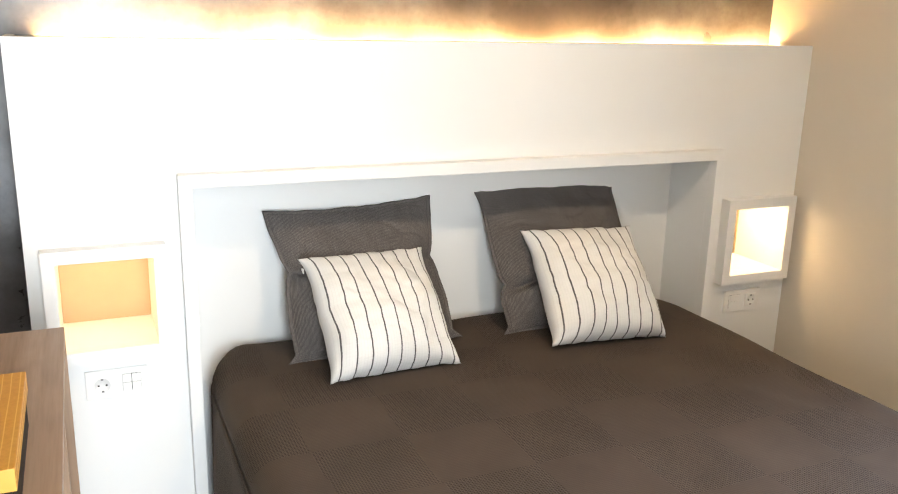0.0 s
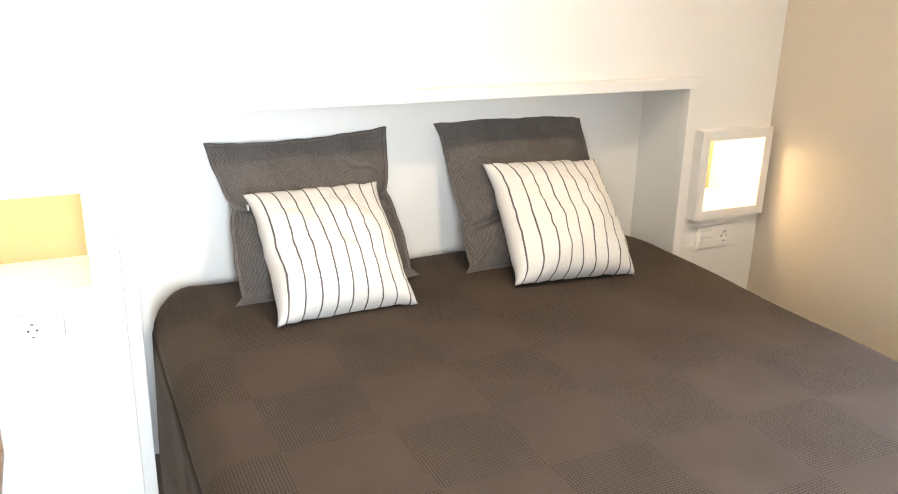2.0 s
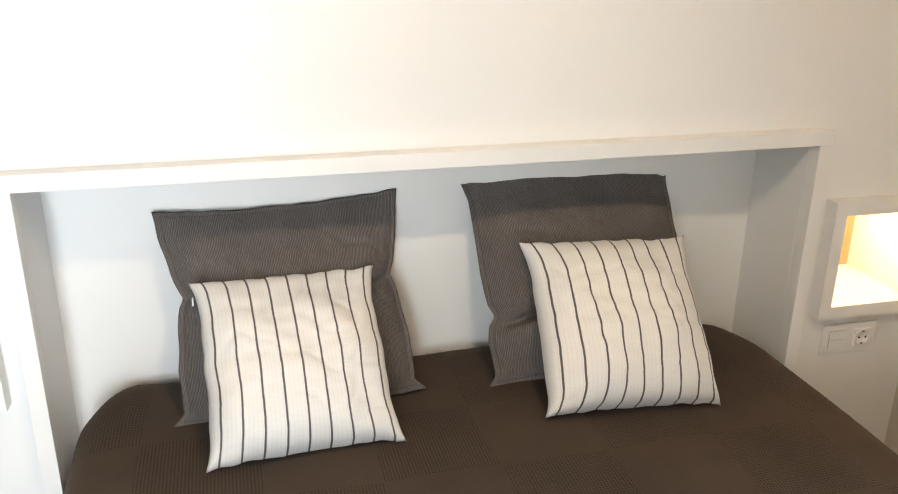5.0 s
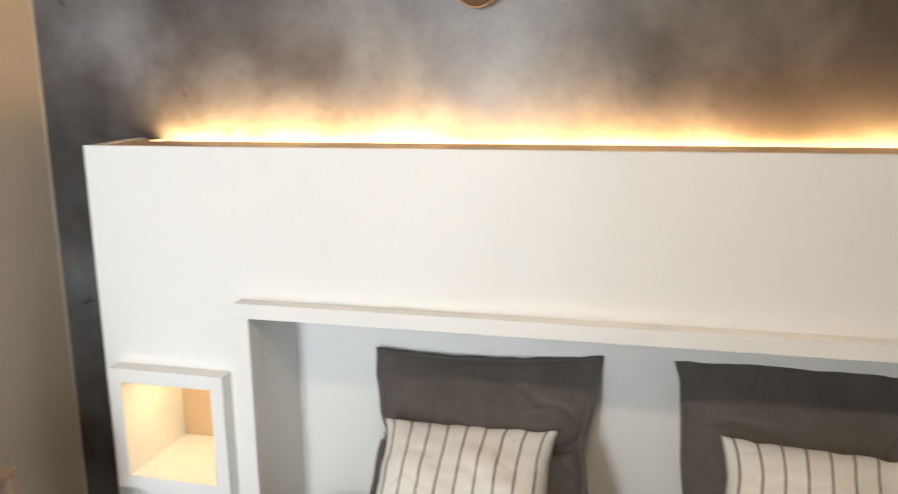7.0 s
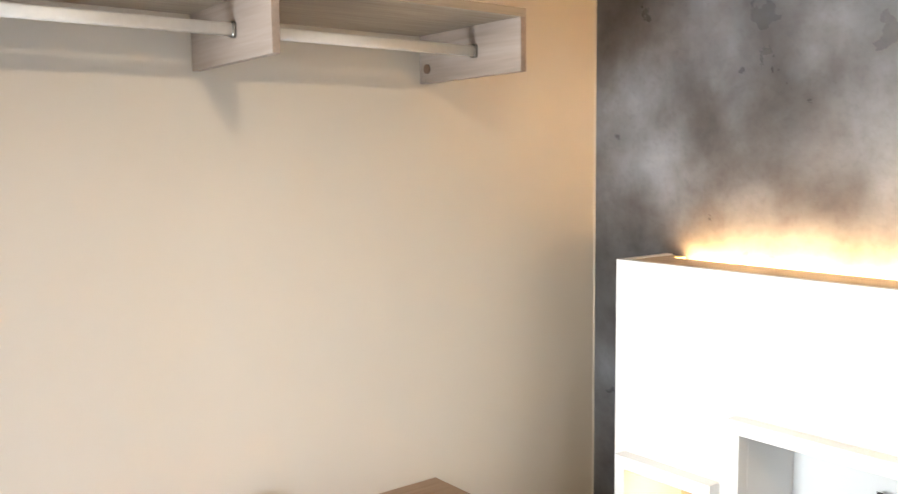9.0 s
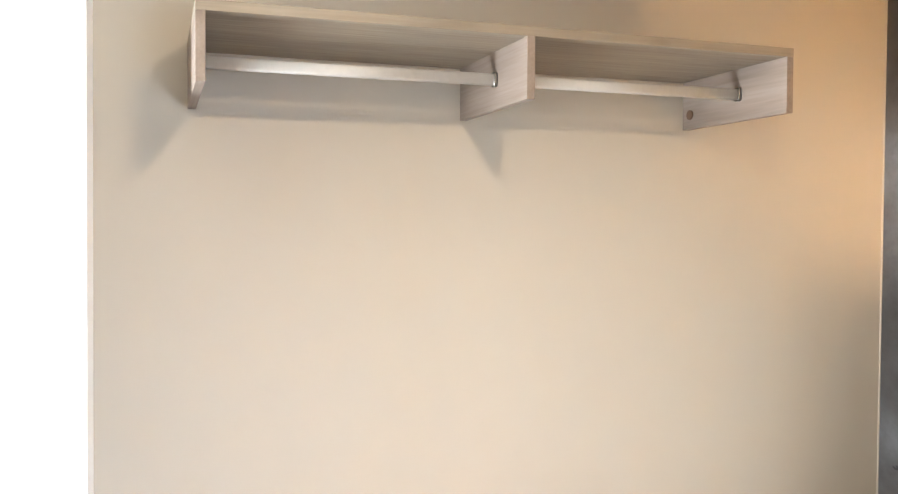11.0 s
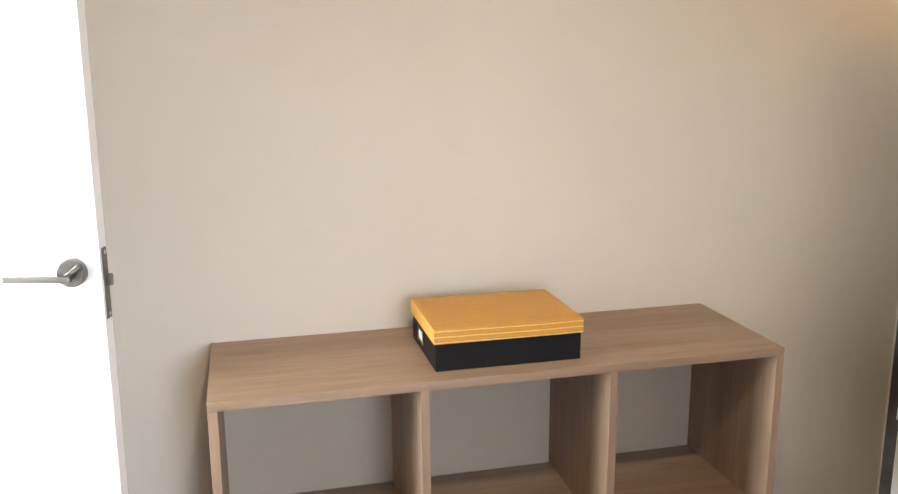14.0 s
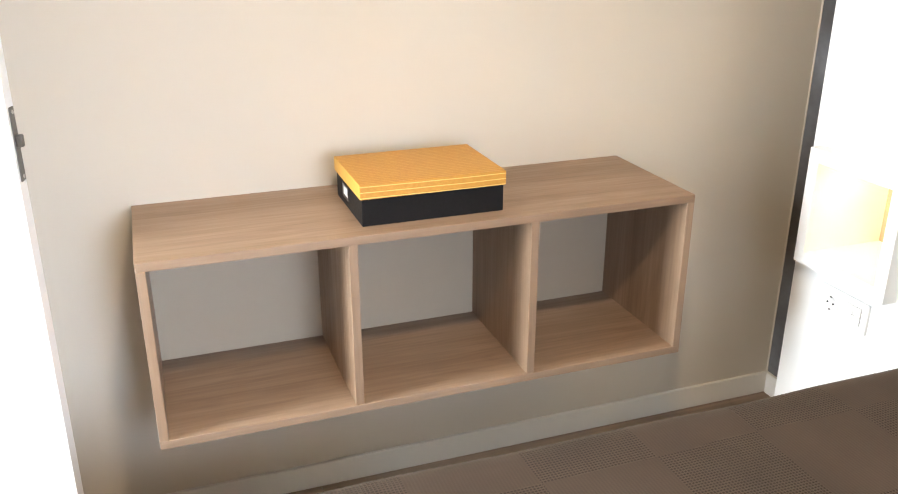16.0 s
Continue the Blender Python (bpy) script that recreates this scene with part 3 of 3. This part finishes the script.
def wall_plate(cx, cz, socket_left, four, label):
    y = -0.0085
    pl = thing("socket_plate", (cx, 0, cz), label, "socket", "sockets below the niches")
    part("plate", boxes((cx - 0.076, cx + 0.076, y, 0, cz - 0.039, cz + 0.039), bevel=0.002), M_plastic, pl)
    s = -1 if socket_left else 1
    socket_insert(pl, cx + s * 0.0355, cz, y)
    kx = cx - s * 0.0355
    # a dark sheet behind the keys colours the gaps as if shaded
    if four:
        for i in (-1, 1):
            for j in (-1, 1):
                part("switch_key", boxes((kx + i * 0.0115 - 0.0109, kx + i * 0.0115 + 0.0109, y - 0.004, y, cz + j * 0.0115 - 0.0109, cz + j * 0.0115 + 0.0109), bevel=0.0007), M_plastic, pl)
        part("key_gap", boxes((kx - 0.0228, kx + 0.0228, y - 0.0008, y, cz - 0.0228, cz + 0.0228)), M_socket_hole, pl)
    else:
        for z0, z1 in ((cz - 0.0225, cz - 0.0006), (cz + 0.0006, cz + 0.0225)):
            part("switch_key", boxes((kx - 0.0225, kx + 0.0225, y - 0.004, y, z0, z1), bevel=0.0007), M_plastic, pl)
        part("key_gap", boxes((kx - 0.0225, kx + 0.0225, y - 0.0008, y, cz - 0.0228, cz + 0.0228)), M_socket_hole, pl)


wall_plate(0.451, 0.522, True, True, "white double plate with socket and four switch keys")
wall_plate(2.492, 0.522, False, False, "white double plate with wide switch and socket")

# ---- bed ----
BX0, BX1, BY1, BY0, BZ = 0.688, 2.284, 0.186, -1.72, 0.52
bed = thing("bed", (1.49, -0.77, 0), "low double bed pushed into the headboard alcove", "bed")
part("bed_base", boxes((BX0 + 0.03, BX1 - 0.03, BY0 + 0.03, BY1 - 0.02, 0.08, 0.27), bevel=0.01), M_oak_x, bed)
part("mattress", boxes((BX0 + 0.02, BX1 - 0.02, BY0 + 0.02, BY1 - 0.11, 0.27, BZ - 0.012), bevel=0.05), M_mattress, bed)
for x in (BX0 + 0.1, BX1 - 0.1):
    for y in (BY0 + 0.1, BY1 - 0.1):
        part("leg", boxes((x - 0.03, x + 0.03, y - 0.03, y + 0.03, 0, 0.08), bevel=0.004), M_black_metal, bed)


def coverlet():
    """A sheet laid over the mattress, rounded over its edges and hanging to just above the floor on three sides."""
    r, drop = 0.065, 0.42
    width, length = BX1 - BX0, BY1 - BY0

    def fold(s, size):
        """Arc length from the middle -> (offset outwards from the edge line or inwards, height)."""
        half = size / 2 - r
        a = abs(s)
        if a <= half:
            return math.copysign(a, s), 0.0, 0.0
        q = (a - half) / r
        if q <= math.pi / 2:
            return math.copysign(half + r * math.sin(q), s), -r * (1 - math.cos(q)), 0.0
        h = (a - half) - r * math.pi / 2
        return math.copysign(size / 2, s), -r - h, h

    sw = width / 2 - r + r * math.pi / 2 + drop
    sl = length / 2 - r + r * math.pi / 2 + drop
    nu, nv = 110, 110
    grid = {}
    for i in range(nu + 1):
        s = -sw + 2 * sw * i / nu
        for j in range(nv + 1):
            k = -sl + (sl + length / 2 - r + r * math.pi / 2 + 0.04) * j / nv
            x, zx, hx = fold(s, width)
            y, zy, hy = fold(k, length)
            if hx > 0 and hy > 0:
                z = -r - max(hx, hy) * 0.98
            else:
                z = min(zx, zy) if (hx or hy) else max(zx + zy, -r)
            px, py = (BX0 + BX1) / 2 + x, (BY0 + BY1) / 2 + y
            if hx > 0:
                px += math.copysign(1, s) * (0.011 * math.sin(k * 13 + 2.0 * noise.noise((k * 2, 3, 1))) * min(hx / 0.25, 1) + 0.006 * min(hx / 0.3, 1))
            if hy > 0:
                py -= 0.014 * math.sin(s * 12) * min(hy / 0.25, 1) + 0.02 * min(hy / 0.3, 1)
            turn = min(max(py - (BY1 - 0.2), 0) / 0.2, 1)   # the cover rounds the two head corners
            px -= math.copysign(0.085, px - (BX0 + BX1) / 2) * turn ** 2 * min(1, abs(px - (BX0 + BX1) / 2) / 0.75) ** 8
            wr = 0.006 * noise.noise((px * 3.1, py * 3.1, 0.3)) + 0.0024 * noise.noise((px * 11, py * 4, 1.7))
            wr += 0.004 * math.exp(-((px - 1.55 - 0.45 * (py + 0.55)) / 0.012) ** 2) * math.exp(-((py + 0.62) / 0.2) ** 2)
            for cx, cy, slope, reach in ((2.02, -0.72, -0.5, 0.16), (1.2, -0.95, 0.25, 0.22), (1.86, -1.02, 0.9, 0.13)):
                wr += 0.003 * math.exp(-((px - cx - slope * (py - cy)) / 0.014) ** 2) * math.exp(-((py - cy) / reach) ** 2)
            pz = max(BZ + 0.008 + z + wr, 0.03)
            grid[i, j] = ((px, py, pz), (s, k))
    whole = thing("coverlet", ((BX0 + BX1) / 2, (BY0 + BY1) / 2, BZ), "dark brown waffle-weave coverlet spread over the bed", "bedspread")

    def piece(name, keep):
        """The part of the sheet whose grid cells pass keep(middle of the cell across, along)."""
        out = bmesh.new()
        uv = out.loops.layers.uv.new("UVMap")
        made = {}
        for i in range(nu):
            for j in range(nv):
                corners = ((i, j), (i + 1, j), (i + 1, j + 1), (i, j + 1))
                if not keep(sum(grid[q][1][0] for q in corners) / 4, sum(grid[q][1][1] for q in corners) / 4):
                    continue
                for q in corners:
                    if q not in made:
                        made[q] = out.verts.new(grid[q][0])
                f = out.faces.new([made[q] for q in corners])
                for lp, q in zip(f.loops, corners):
                    lp[uv].uv = grid[q][1]
        ob = part(name, out, M_waffle, whole, "", True)
        mod = ob.modifiers.new("thickness", "SOLIDIFY")
        mod.thickness, mod.offset = 0.004, -1

    bend_x = width / 2 - r + r * math.pi / 2 + 0.02      # where the hanging sides begin
    bend_y = length / 2 - r + r * math.pi / 2 + 0.02
    piece("top_sheet", lambda a, b: abs(a) <= bend_x and b >= -bend_y)
    piece("side_drop", lambda a, b: a < -bend_x and b >= -bend_y)
    piece("side_drop", lambda a, b: a > bend_x and b >= -bend_y)
    piece("foot_drop", lambda a, b: b < -bend_y)


coverlet()


def pillow(name, m, w, h, thick, mat, label, group, flange=0.0, waist=0.0, waist_v=0.45, slump=0.0, seed=0, n=44, sag=0.0, pinch=0.1, sides=None, ears=2.0, crease=0.003, puff=0.55, horn=0.0):
    """A stuffed cushion standing in the local xz plane of m, its face towards -y, its foot at z = 0."""
    bm = bmesh.new()
    front, back = {}, {}
    for i in range(n + 1):
        for j in range(n + 1):
            u, v = -1 + 2 * i / n, j / n
            c = 2 * v - 1
            pu, pv = pinch * (1 - abs(c) ** ears), pinch * (1 - abs(u) ** ears)
            g = math.exp(-((v - waist_v) / 0.05) ** 2)
            x = u * w / 2 * (1 - pu - waist * g)
            if sides:
                x *= 1 - abs(u) + abs(u) * float(np.interp(v, *sides))
            z = h / 2 + c * h / 2 * (1 - pv * 0.55)
            z -= sag * (1 - u * u) * v
            z += horn * max(abs(u) - 0.8, 0) / 0.2 * v ** 6
            uu, cc = min(abs(u) / (1 - flange), 1), min(abs(c) / (1 - flange), 1)
            full = (max(1 - uu ** 2.2, 0) * max(1 - cc ** 2.2, 0)) ** puff
            full *= (1 + slump * (0.5 - v) * 1.4) * (1 - 1.6 * waist * g * 3)
            fold = math.exp(-((v - waist_v + 0.05 * math.sin(u * 2.2 + seed)) / 0.022) ** 2) * min(abs(u) * 1.5, 1) if sides else 0.0
            full *= 1 - 0.65 * fold
            nz = noise.noise((u * 1.9 + seed, v * 4, seed * 1.7))
            cr = noise.noise((u * 3.2 + 9 + seed, v * 11 + seed, 2.2)) * (0.35 + 0.65 * abs(u))
            d = thick * full * (1 + 0.2 * nz + 0.12 * cr)
            ridge = 1 - abs(noise.noise((u * 2.1 + v * 1.6 + seed * 2, v * 5.5 - u * 1.2 + seed, 4.4))) * 6
            d -= crease * max(ridge, 0) * min(full, 0.8) * (0.4 + 0.6 * abs(u))
            d = max(d, 0.0)
            wave = 0.006 * noise.noise((u * 2 + seed, v * 2, 7)) * (1 - full)
            x += 0.004 * noise.noise((seed + 3, v * 7, u * 2)) * abs(u)
            z += 0.004 * noise.noise((u * 6, seed + 5, v))
            front[i, j] = bm.verts.new(m @ Vector((x, -d * 0.72 - 0.002 + wave, z)))
            rim = i in (0, n) or j in (0, n)
            back[i, j] = front[i, j] if rim else bm.verts.new(m @ Vector((x, d * 0.28 + 0.002 + wave, z)))
    rim_n = max(1, round(n * flange / 2))
    ob = thing(name, tuple(m.translation), label, "pillow" if flange else "cushion", group)

    def faces(keep):
        out = bmesh.new()
        uv = out.loops.layers.uv.new("UVMap")
        made = {}
        for side in (front, back):
            for i in range(n):
                for j in range(n):
                    if not keep(i, j):
                        continue
                    ring = []
                    for key in ((i, j), (i + 1, j), (i + 1, j + 1), (i, j + 1)):
                        v = side[key]
                        if v not in made:
                            made[v] = out.verts.new(v.co)
                        ring.append((made[v], key))
                    f = out.faces.new([v for v, _ in ring])
                    for lp, (_, (a, b)) in zip(f.loops, ring):
                        lp[uv].uv = (a / n, b / n)
        return out

    def inner(i, j):
        return rim_n <= i < n - rim_n and rim_n <= j < n - rim_n

    if flange:
        body = part("pillow_body", faces(inner), mat, ob, "", True)
        part("flange", faces(lambda i, j: not inner(i, j)), mat, ob, "flat stitched border", True)
    else:
        body = part("cushion_body", faces(lambda i, j: True), mat, ob, "", True)
    bm.free()
    return ob


def stand(x, y, z, lean, turn=0.0, roll=0.0):
    return Matrix.Translation((x, y, z)) @ pose(0, 0, 0, 0, 0, turn) @ pose(0, 0, 0, -lean) @ pose(0, 0, 0, 0, roll, 0)


pillow("pillow", stand(1.148, -0.045, 0.528, 31, 1.0, -1.7), 0.524, 0.45, 0.12, M_rib, "taupe ribbed pillow with flanged edge, folded at its waist", "pillows against the headboard",
       flange=0.055, puff=0.75, waist=0.015, waist_v=0.55, slump=0.9, seed=1.3, pinch=0.012, sag=0.012, n=96, crease=0.03,
       sides=((0, 0.022, 0.06, 0.25, 0.45, 0.54, 0.58, 0.66, 0.85, 1), (1.02, 0.98, 0.91, 0.93, 0.9, 0.88, 0.845, 0.89, 0.96, 1.0)))
pillow("pillow", stand(1.82, -0.036, 0.528, 31, 0.6, -2.0), 0.566, 0.508, 0.12, M_rib, "taupe ribbed pillow with flanged edge, plumply filled", "pillows against the headboard",
       flange=0.05, puff=0.85, waist=0.012, waist_v=0.31, slump=1.0, seed=4.1, pinch=0.02, horn=0.03, sag=0.026, n=96, crease=0.02,
       sides=((0, 0.02, 0.055, 0.2, 0.27, 0.31, 0.36, 0.5, 0.82, 0.9, 1), (0.975, 0.95, 0.895, 0.915, 0.895, 0.845, 0.885, 0.9, 0.895, 0.935, 1.0)))
pillow("cushion", stand(1.14, -0.225, 0.533, 46, 4.0, 0.8), 0.378, 0.38, 0.135, M_stripe, "off-white cotton cushion with charcoal pinstripes, leaning squarely", "striped cushions", seed=2.2, slump=0.4, pinch=0.085, ears=5.0, n=72, puff=0.42, crease=0.008)
pillow("cushion", stand(1.81, -0.222, 0.533, 43, -1.0, 2.4), 0.39, 0.39, 0.135, M_stripe, "off-white cotton cushion with charcoal pinstripes, slightly tilted", "striped cushions", seed=6.4, slump=0.4, pinch=0.08, ears=5.0, n=72, puff=0.42, crease=0.008)

zip_c = bpy.data.objects["cushion"]
part("zip_tab", boxes((0.944, 0.9455, 0.0, 0.018, 0.77, 0.776), (0.9435, 0.946, -0.004, 0.004, 0.766, 0.78)), M_plastic, zip_c, "small white zip tab")

# ---- low wall shelf with three compartments ----
SX, SY0, SY1, SZ0, SZ1 = 0.352, -1.59, -0.393, 0.423, 0.823
B = 0.018
low = thing("wall_shelf", (0.17, -0.99, SZ0), "floating oak-grain shelf unit with three open compartments", "shelf")
part("top_board", boxes((0, SX, SY0, SY1, SZ1 - B, SZ1), bevel=0.0008), M_oak, low)
part("bottom_board", boxes((0, SX, SY0, SY1, SZ0, SZ0 + B), bevel=0.0008), M_oak, low)
for y in (SY0, SY1 - B):
    part("side_board", boxes((0, SX, y, y + B, SZ0 + B, SZ1 - B), bevel=0.0008), M_oak_z, low)
# panels added behind the compartments, their dark tone standing in for shade
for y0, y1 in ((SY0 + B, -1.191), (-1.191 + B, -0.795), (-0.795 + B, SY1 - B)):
    part("shade_back_panel", boxes((0.001, 0.007, y0, y1, SZ0 + B, SZ1 - B)), M_shade_back, low, "added grey-beige back panel, toned for the compartment's shade")
for y in (-1.191, -0.795):
    part("divider", boxes((0, SX - 0.001, y, y + B, SZ0 + B, SZ1 - B), bevel=0.0008), M_oak_z, low)

# ---- storage box on the low shelf ----
XB0, XB1, YB0, YB1 = 0.078, 0.303, -1.15, -0.842
sbox = thing("storage_box", (0.19, -0.996, SZ1), "black card box with mustard lined lid on the shelf", "storage box")
part("body", boxes((XB0, XB1, YB0, YB1, SZ1, SZ1 + 0.075), bevel=0.001), M_black_card, sbox)
bm = boxes((XB0 - 0.004, XB1 + 0.004, YB0 - 0.004, YB1 + 0.004, SZ1 + 0.058, SZ1 + 0.089), bevel=0.0012)
lid = part("lid", bm, [M_card, M_card_plain, M_card_edge], sbox, "mustard lid with pale lines")
for p in lid.data.polygons:
    p.material_index = 1 if abs(p.normal.y) > 0.7 else 2 if abs(p.normal.x) > 0.7 else 0
holder = part("label_holder", pierced((0.14, 0.192), (SZ1 + 0.019, SZ1 + 0.05), [(0.145, 0.187, SZ1 + 0.024, SZ1 + 0.045)], YB0 - 0.0025, YB0 + 0.0005), M_steel, sbox, "small metal label frame")
part("label_card", boxes((0.145, 0.187, YB0 - 0.001, YB0, SZ1 + 0.024, SZ1 + 0.045)), M_paper, holder, "blank white card")

# ---- hanging shelf with rails ----
TX, TY0, TY1, TZ0, TZ1 = 0.368, -1.588, -0.41, 1.834, 1.967
hang = thing("hanging_shelf", (0.18, -1.0, TZ0), "grey-beige wood-grain wall shelf with clothes rails", "shelf")
part("top_board", boxes((0, TX, TY0, TY1, TZ1 - B, TZ1), bevel=0.0008), M_elm, hang)
for y, nm in ((TY0, "side_board"), (-1.005, "divider"), (TY1 - 0.016, "side_board")):
    part(nm, boxes((0, TX - 0.0005, y, y + 0.016, TZ0, TZ1 - B), bevel=0.0008), M_elm_x, hang)


def oval_rail(bm, x, z, y0, y1, rx, rz, seg=32):
    """A flat-sided rail with rounded top and bottom."""
    def ring(y):
        out = []
        for i in range(seg):
            a = 2 * math.pi * i / seg
            c, s = math.cos(a), math.sin(a)
            out.append(bm.verts.new((x + rx * math.copysign(abs(c) ** 0.45, c), y, z + rz * math.copysign(abs(s) ** 0.45, s))))
        return out
    a, b = ring(y0), ring(y1)
    for i in range(seg):
        bm.faces.new([a[i], a[(i + 1) % seg], b[(i + 1) % seg], b[i]])
    bm.faces.new(a)
    bm.faces.new(b)
    return bm


for y0, y1 in ((TY0 + 0.016, -1.005), (-0.989, TY1 - 0.016)):
    rail = part("rail", oval_rail(bmesh.new(), 0.214, 1.892, y0 + 0.001, y1 - 0.001, 0.0075, 0.0118), M_alu, hang, "oval aluminium clothes rail", True)
    for y in (y0, y1 - 0.007):
        part("rail_holder", oval_rail(bmesh.new(), 0.214, 1.892, y, y + 0.007, 0.0105, 0.0148), M_steel, rail, "", True)
bm = bmesh.new()
rod(bm, (0.032, TY1 - 0.0195, 1.868), (0.032, TY1 - 0.016, 1.868), 0.0115, 24)
part("plug", bm, M_knob, hang, "round dark cover plug")

# ---- disc sculpture on the plaster wall ----
art = thing("wall_sculpture", (1.3, BACK, 1.75), "metal wall sculpture of gold, bronze and black discs", "wall decoration")
FACE = Matrix.Rotation(radians(90), 4, "X")


def dish(x, z, r, y=0.175):
    m = Matrix.Translation((x, y, z)) @ FACE
    return lathe(bmesh.new(), m, [(0, -0.004), (r * 0.6, -0.003), (r * 0.97, 0.004), (r, 0.0065), (r * 0.97, 0.009), (r * 0.9, 0.0075), (r * 0.55, 0.002), (0, 0.0005)], 40)


def coin(x, z, r, y=0.175):
    m = Matrix.Translation((x, y, z)) @ FACE
    return lathe(bmesh.new(), m, [(0, -0.003), (r * 0.94, -0.003), (r, -0.001), (r, 0.003), (r * 0.94, 0.005), (0, 0.006)], 36)


bowl = part("bronze_dish", dish(1.118, 1.712, 0.05), M_bronze, art, "glossy bronze dish", True)
part("mirror_disc", coin(1.121, 1.712, 0.031, 0.1705), M_chrome, bowl, "small round mirror", True)
part("bronze_dish", dish(1.361, 1.742, 0.036), M_bronze, art, "glossy bronze dish", True)
for x, z, r in ((1.212, 1.747, 0.031), (1.282, 1.796, 0.032), (1.56, 1.765, 0.033)):
    part("gold_disc", coin(x, z, r), M_brass, art, "satin gold disc", True)
for x, z, r in ((1.066, 1.803, 0.037), (1.465, 1.728, 0.047)):
    part("black_disc", coin(x, z, r), M_black_metal, art, "matt black disc", True)
JOINTS = ((1.118, 1.712, 1.212, 1.747), (1.212, 1.747, 1.282, 1.796), (1.282, 1.796, 1.361, 1.742), (1.361, 1.742, 1.465, 1.74), (1.465, 1.728, 1.56, 1.765), (1.066, 1.803, 1.212, 1.747))
for x0, z0, x1, z1 in JOINTS:
    part("connecting_rod", rod(bmesh.new(), (x0, 0.184, z0), (x1, 0.184, z1), 0.0022, 10), M_black_metal, art)
for x, z in ((1.118, 1.72), (1.282, 1.796), (1.465, 1.728), (1.066, 1.803), (1.56, 1.765)):
    part("wall_pin", rod(bmesh.new(), (x, 0.178, z), (x, BACK, z), 0.003, 10), M_black_metal, art)

# ---- ceiling lamp ----
cl = thing("ceiling_lamp", (1.49, -1.265, CEIL), "slim round white ceiling downlight, switched on", "ceiling lamp")
DOWN = Matrix.Translation((1.49, -1.265, CEIL)) @ Matrix.Rotation(math.pi, 4, "X")
part("lamp_ring", lathe(bmesh.new(), DOWN, [(0.1, 0), (0.1, 0.004), (0.097, 0.006), (0.08, 0.006), (0.078, 0.003), (0.078, 0)], 48), M_white, cl, "", True)
part("diffuser", lathe(bmesh.new(), DOWN, [(0.077, 0), (0.077, 0.003), (0, 0.004)], 48), M_ceiling_glow, cl, "glowing opal diffuser", True)

# ---- floors ----
structure("floor_hall", boxes((0, 0.98, HALL_END - 0.08, SOUTH - 0.0005, -0.1, 0)), M_floor, "brown wood floor of the small hall", "floor")
floor = structure("floor", boxes((0, W, SOUTH, BACK, -0.1, -0.006)), M_floor, "brown wood-plank floor round the bed", "floor")
pw, pl_len = 0.191, 1.28
k = 0
x = 0.0
while x < W - 0.01:
    y = SOUTH - (0.43 * k % pl_len)
    while y < BACK:
        a, b = max(y, SOUTH) + 0.0008, min(y + pl_len, BACK) - 0.0008
        if b - a > 0.02:
            bm = boxes((x + 0.0008, min(x + pw, W) - 0.0008, a, b, -0.006, 0))
            part("plank", bm, M_floor, floor)
        y += pl_len
    x += pw
    k += 1
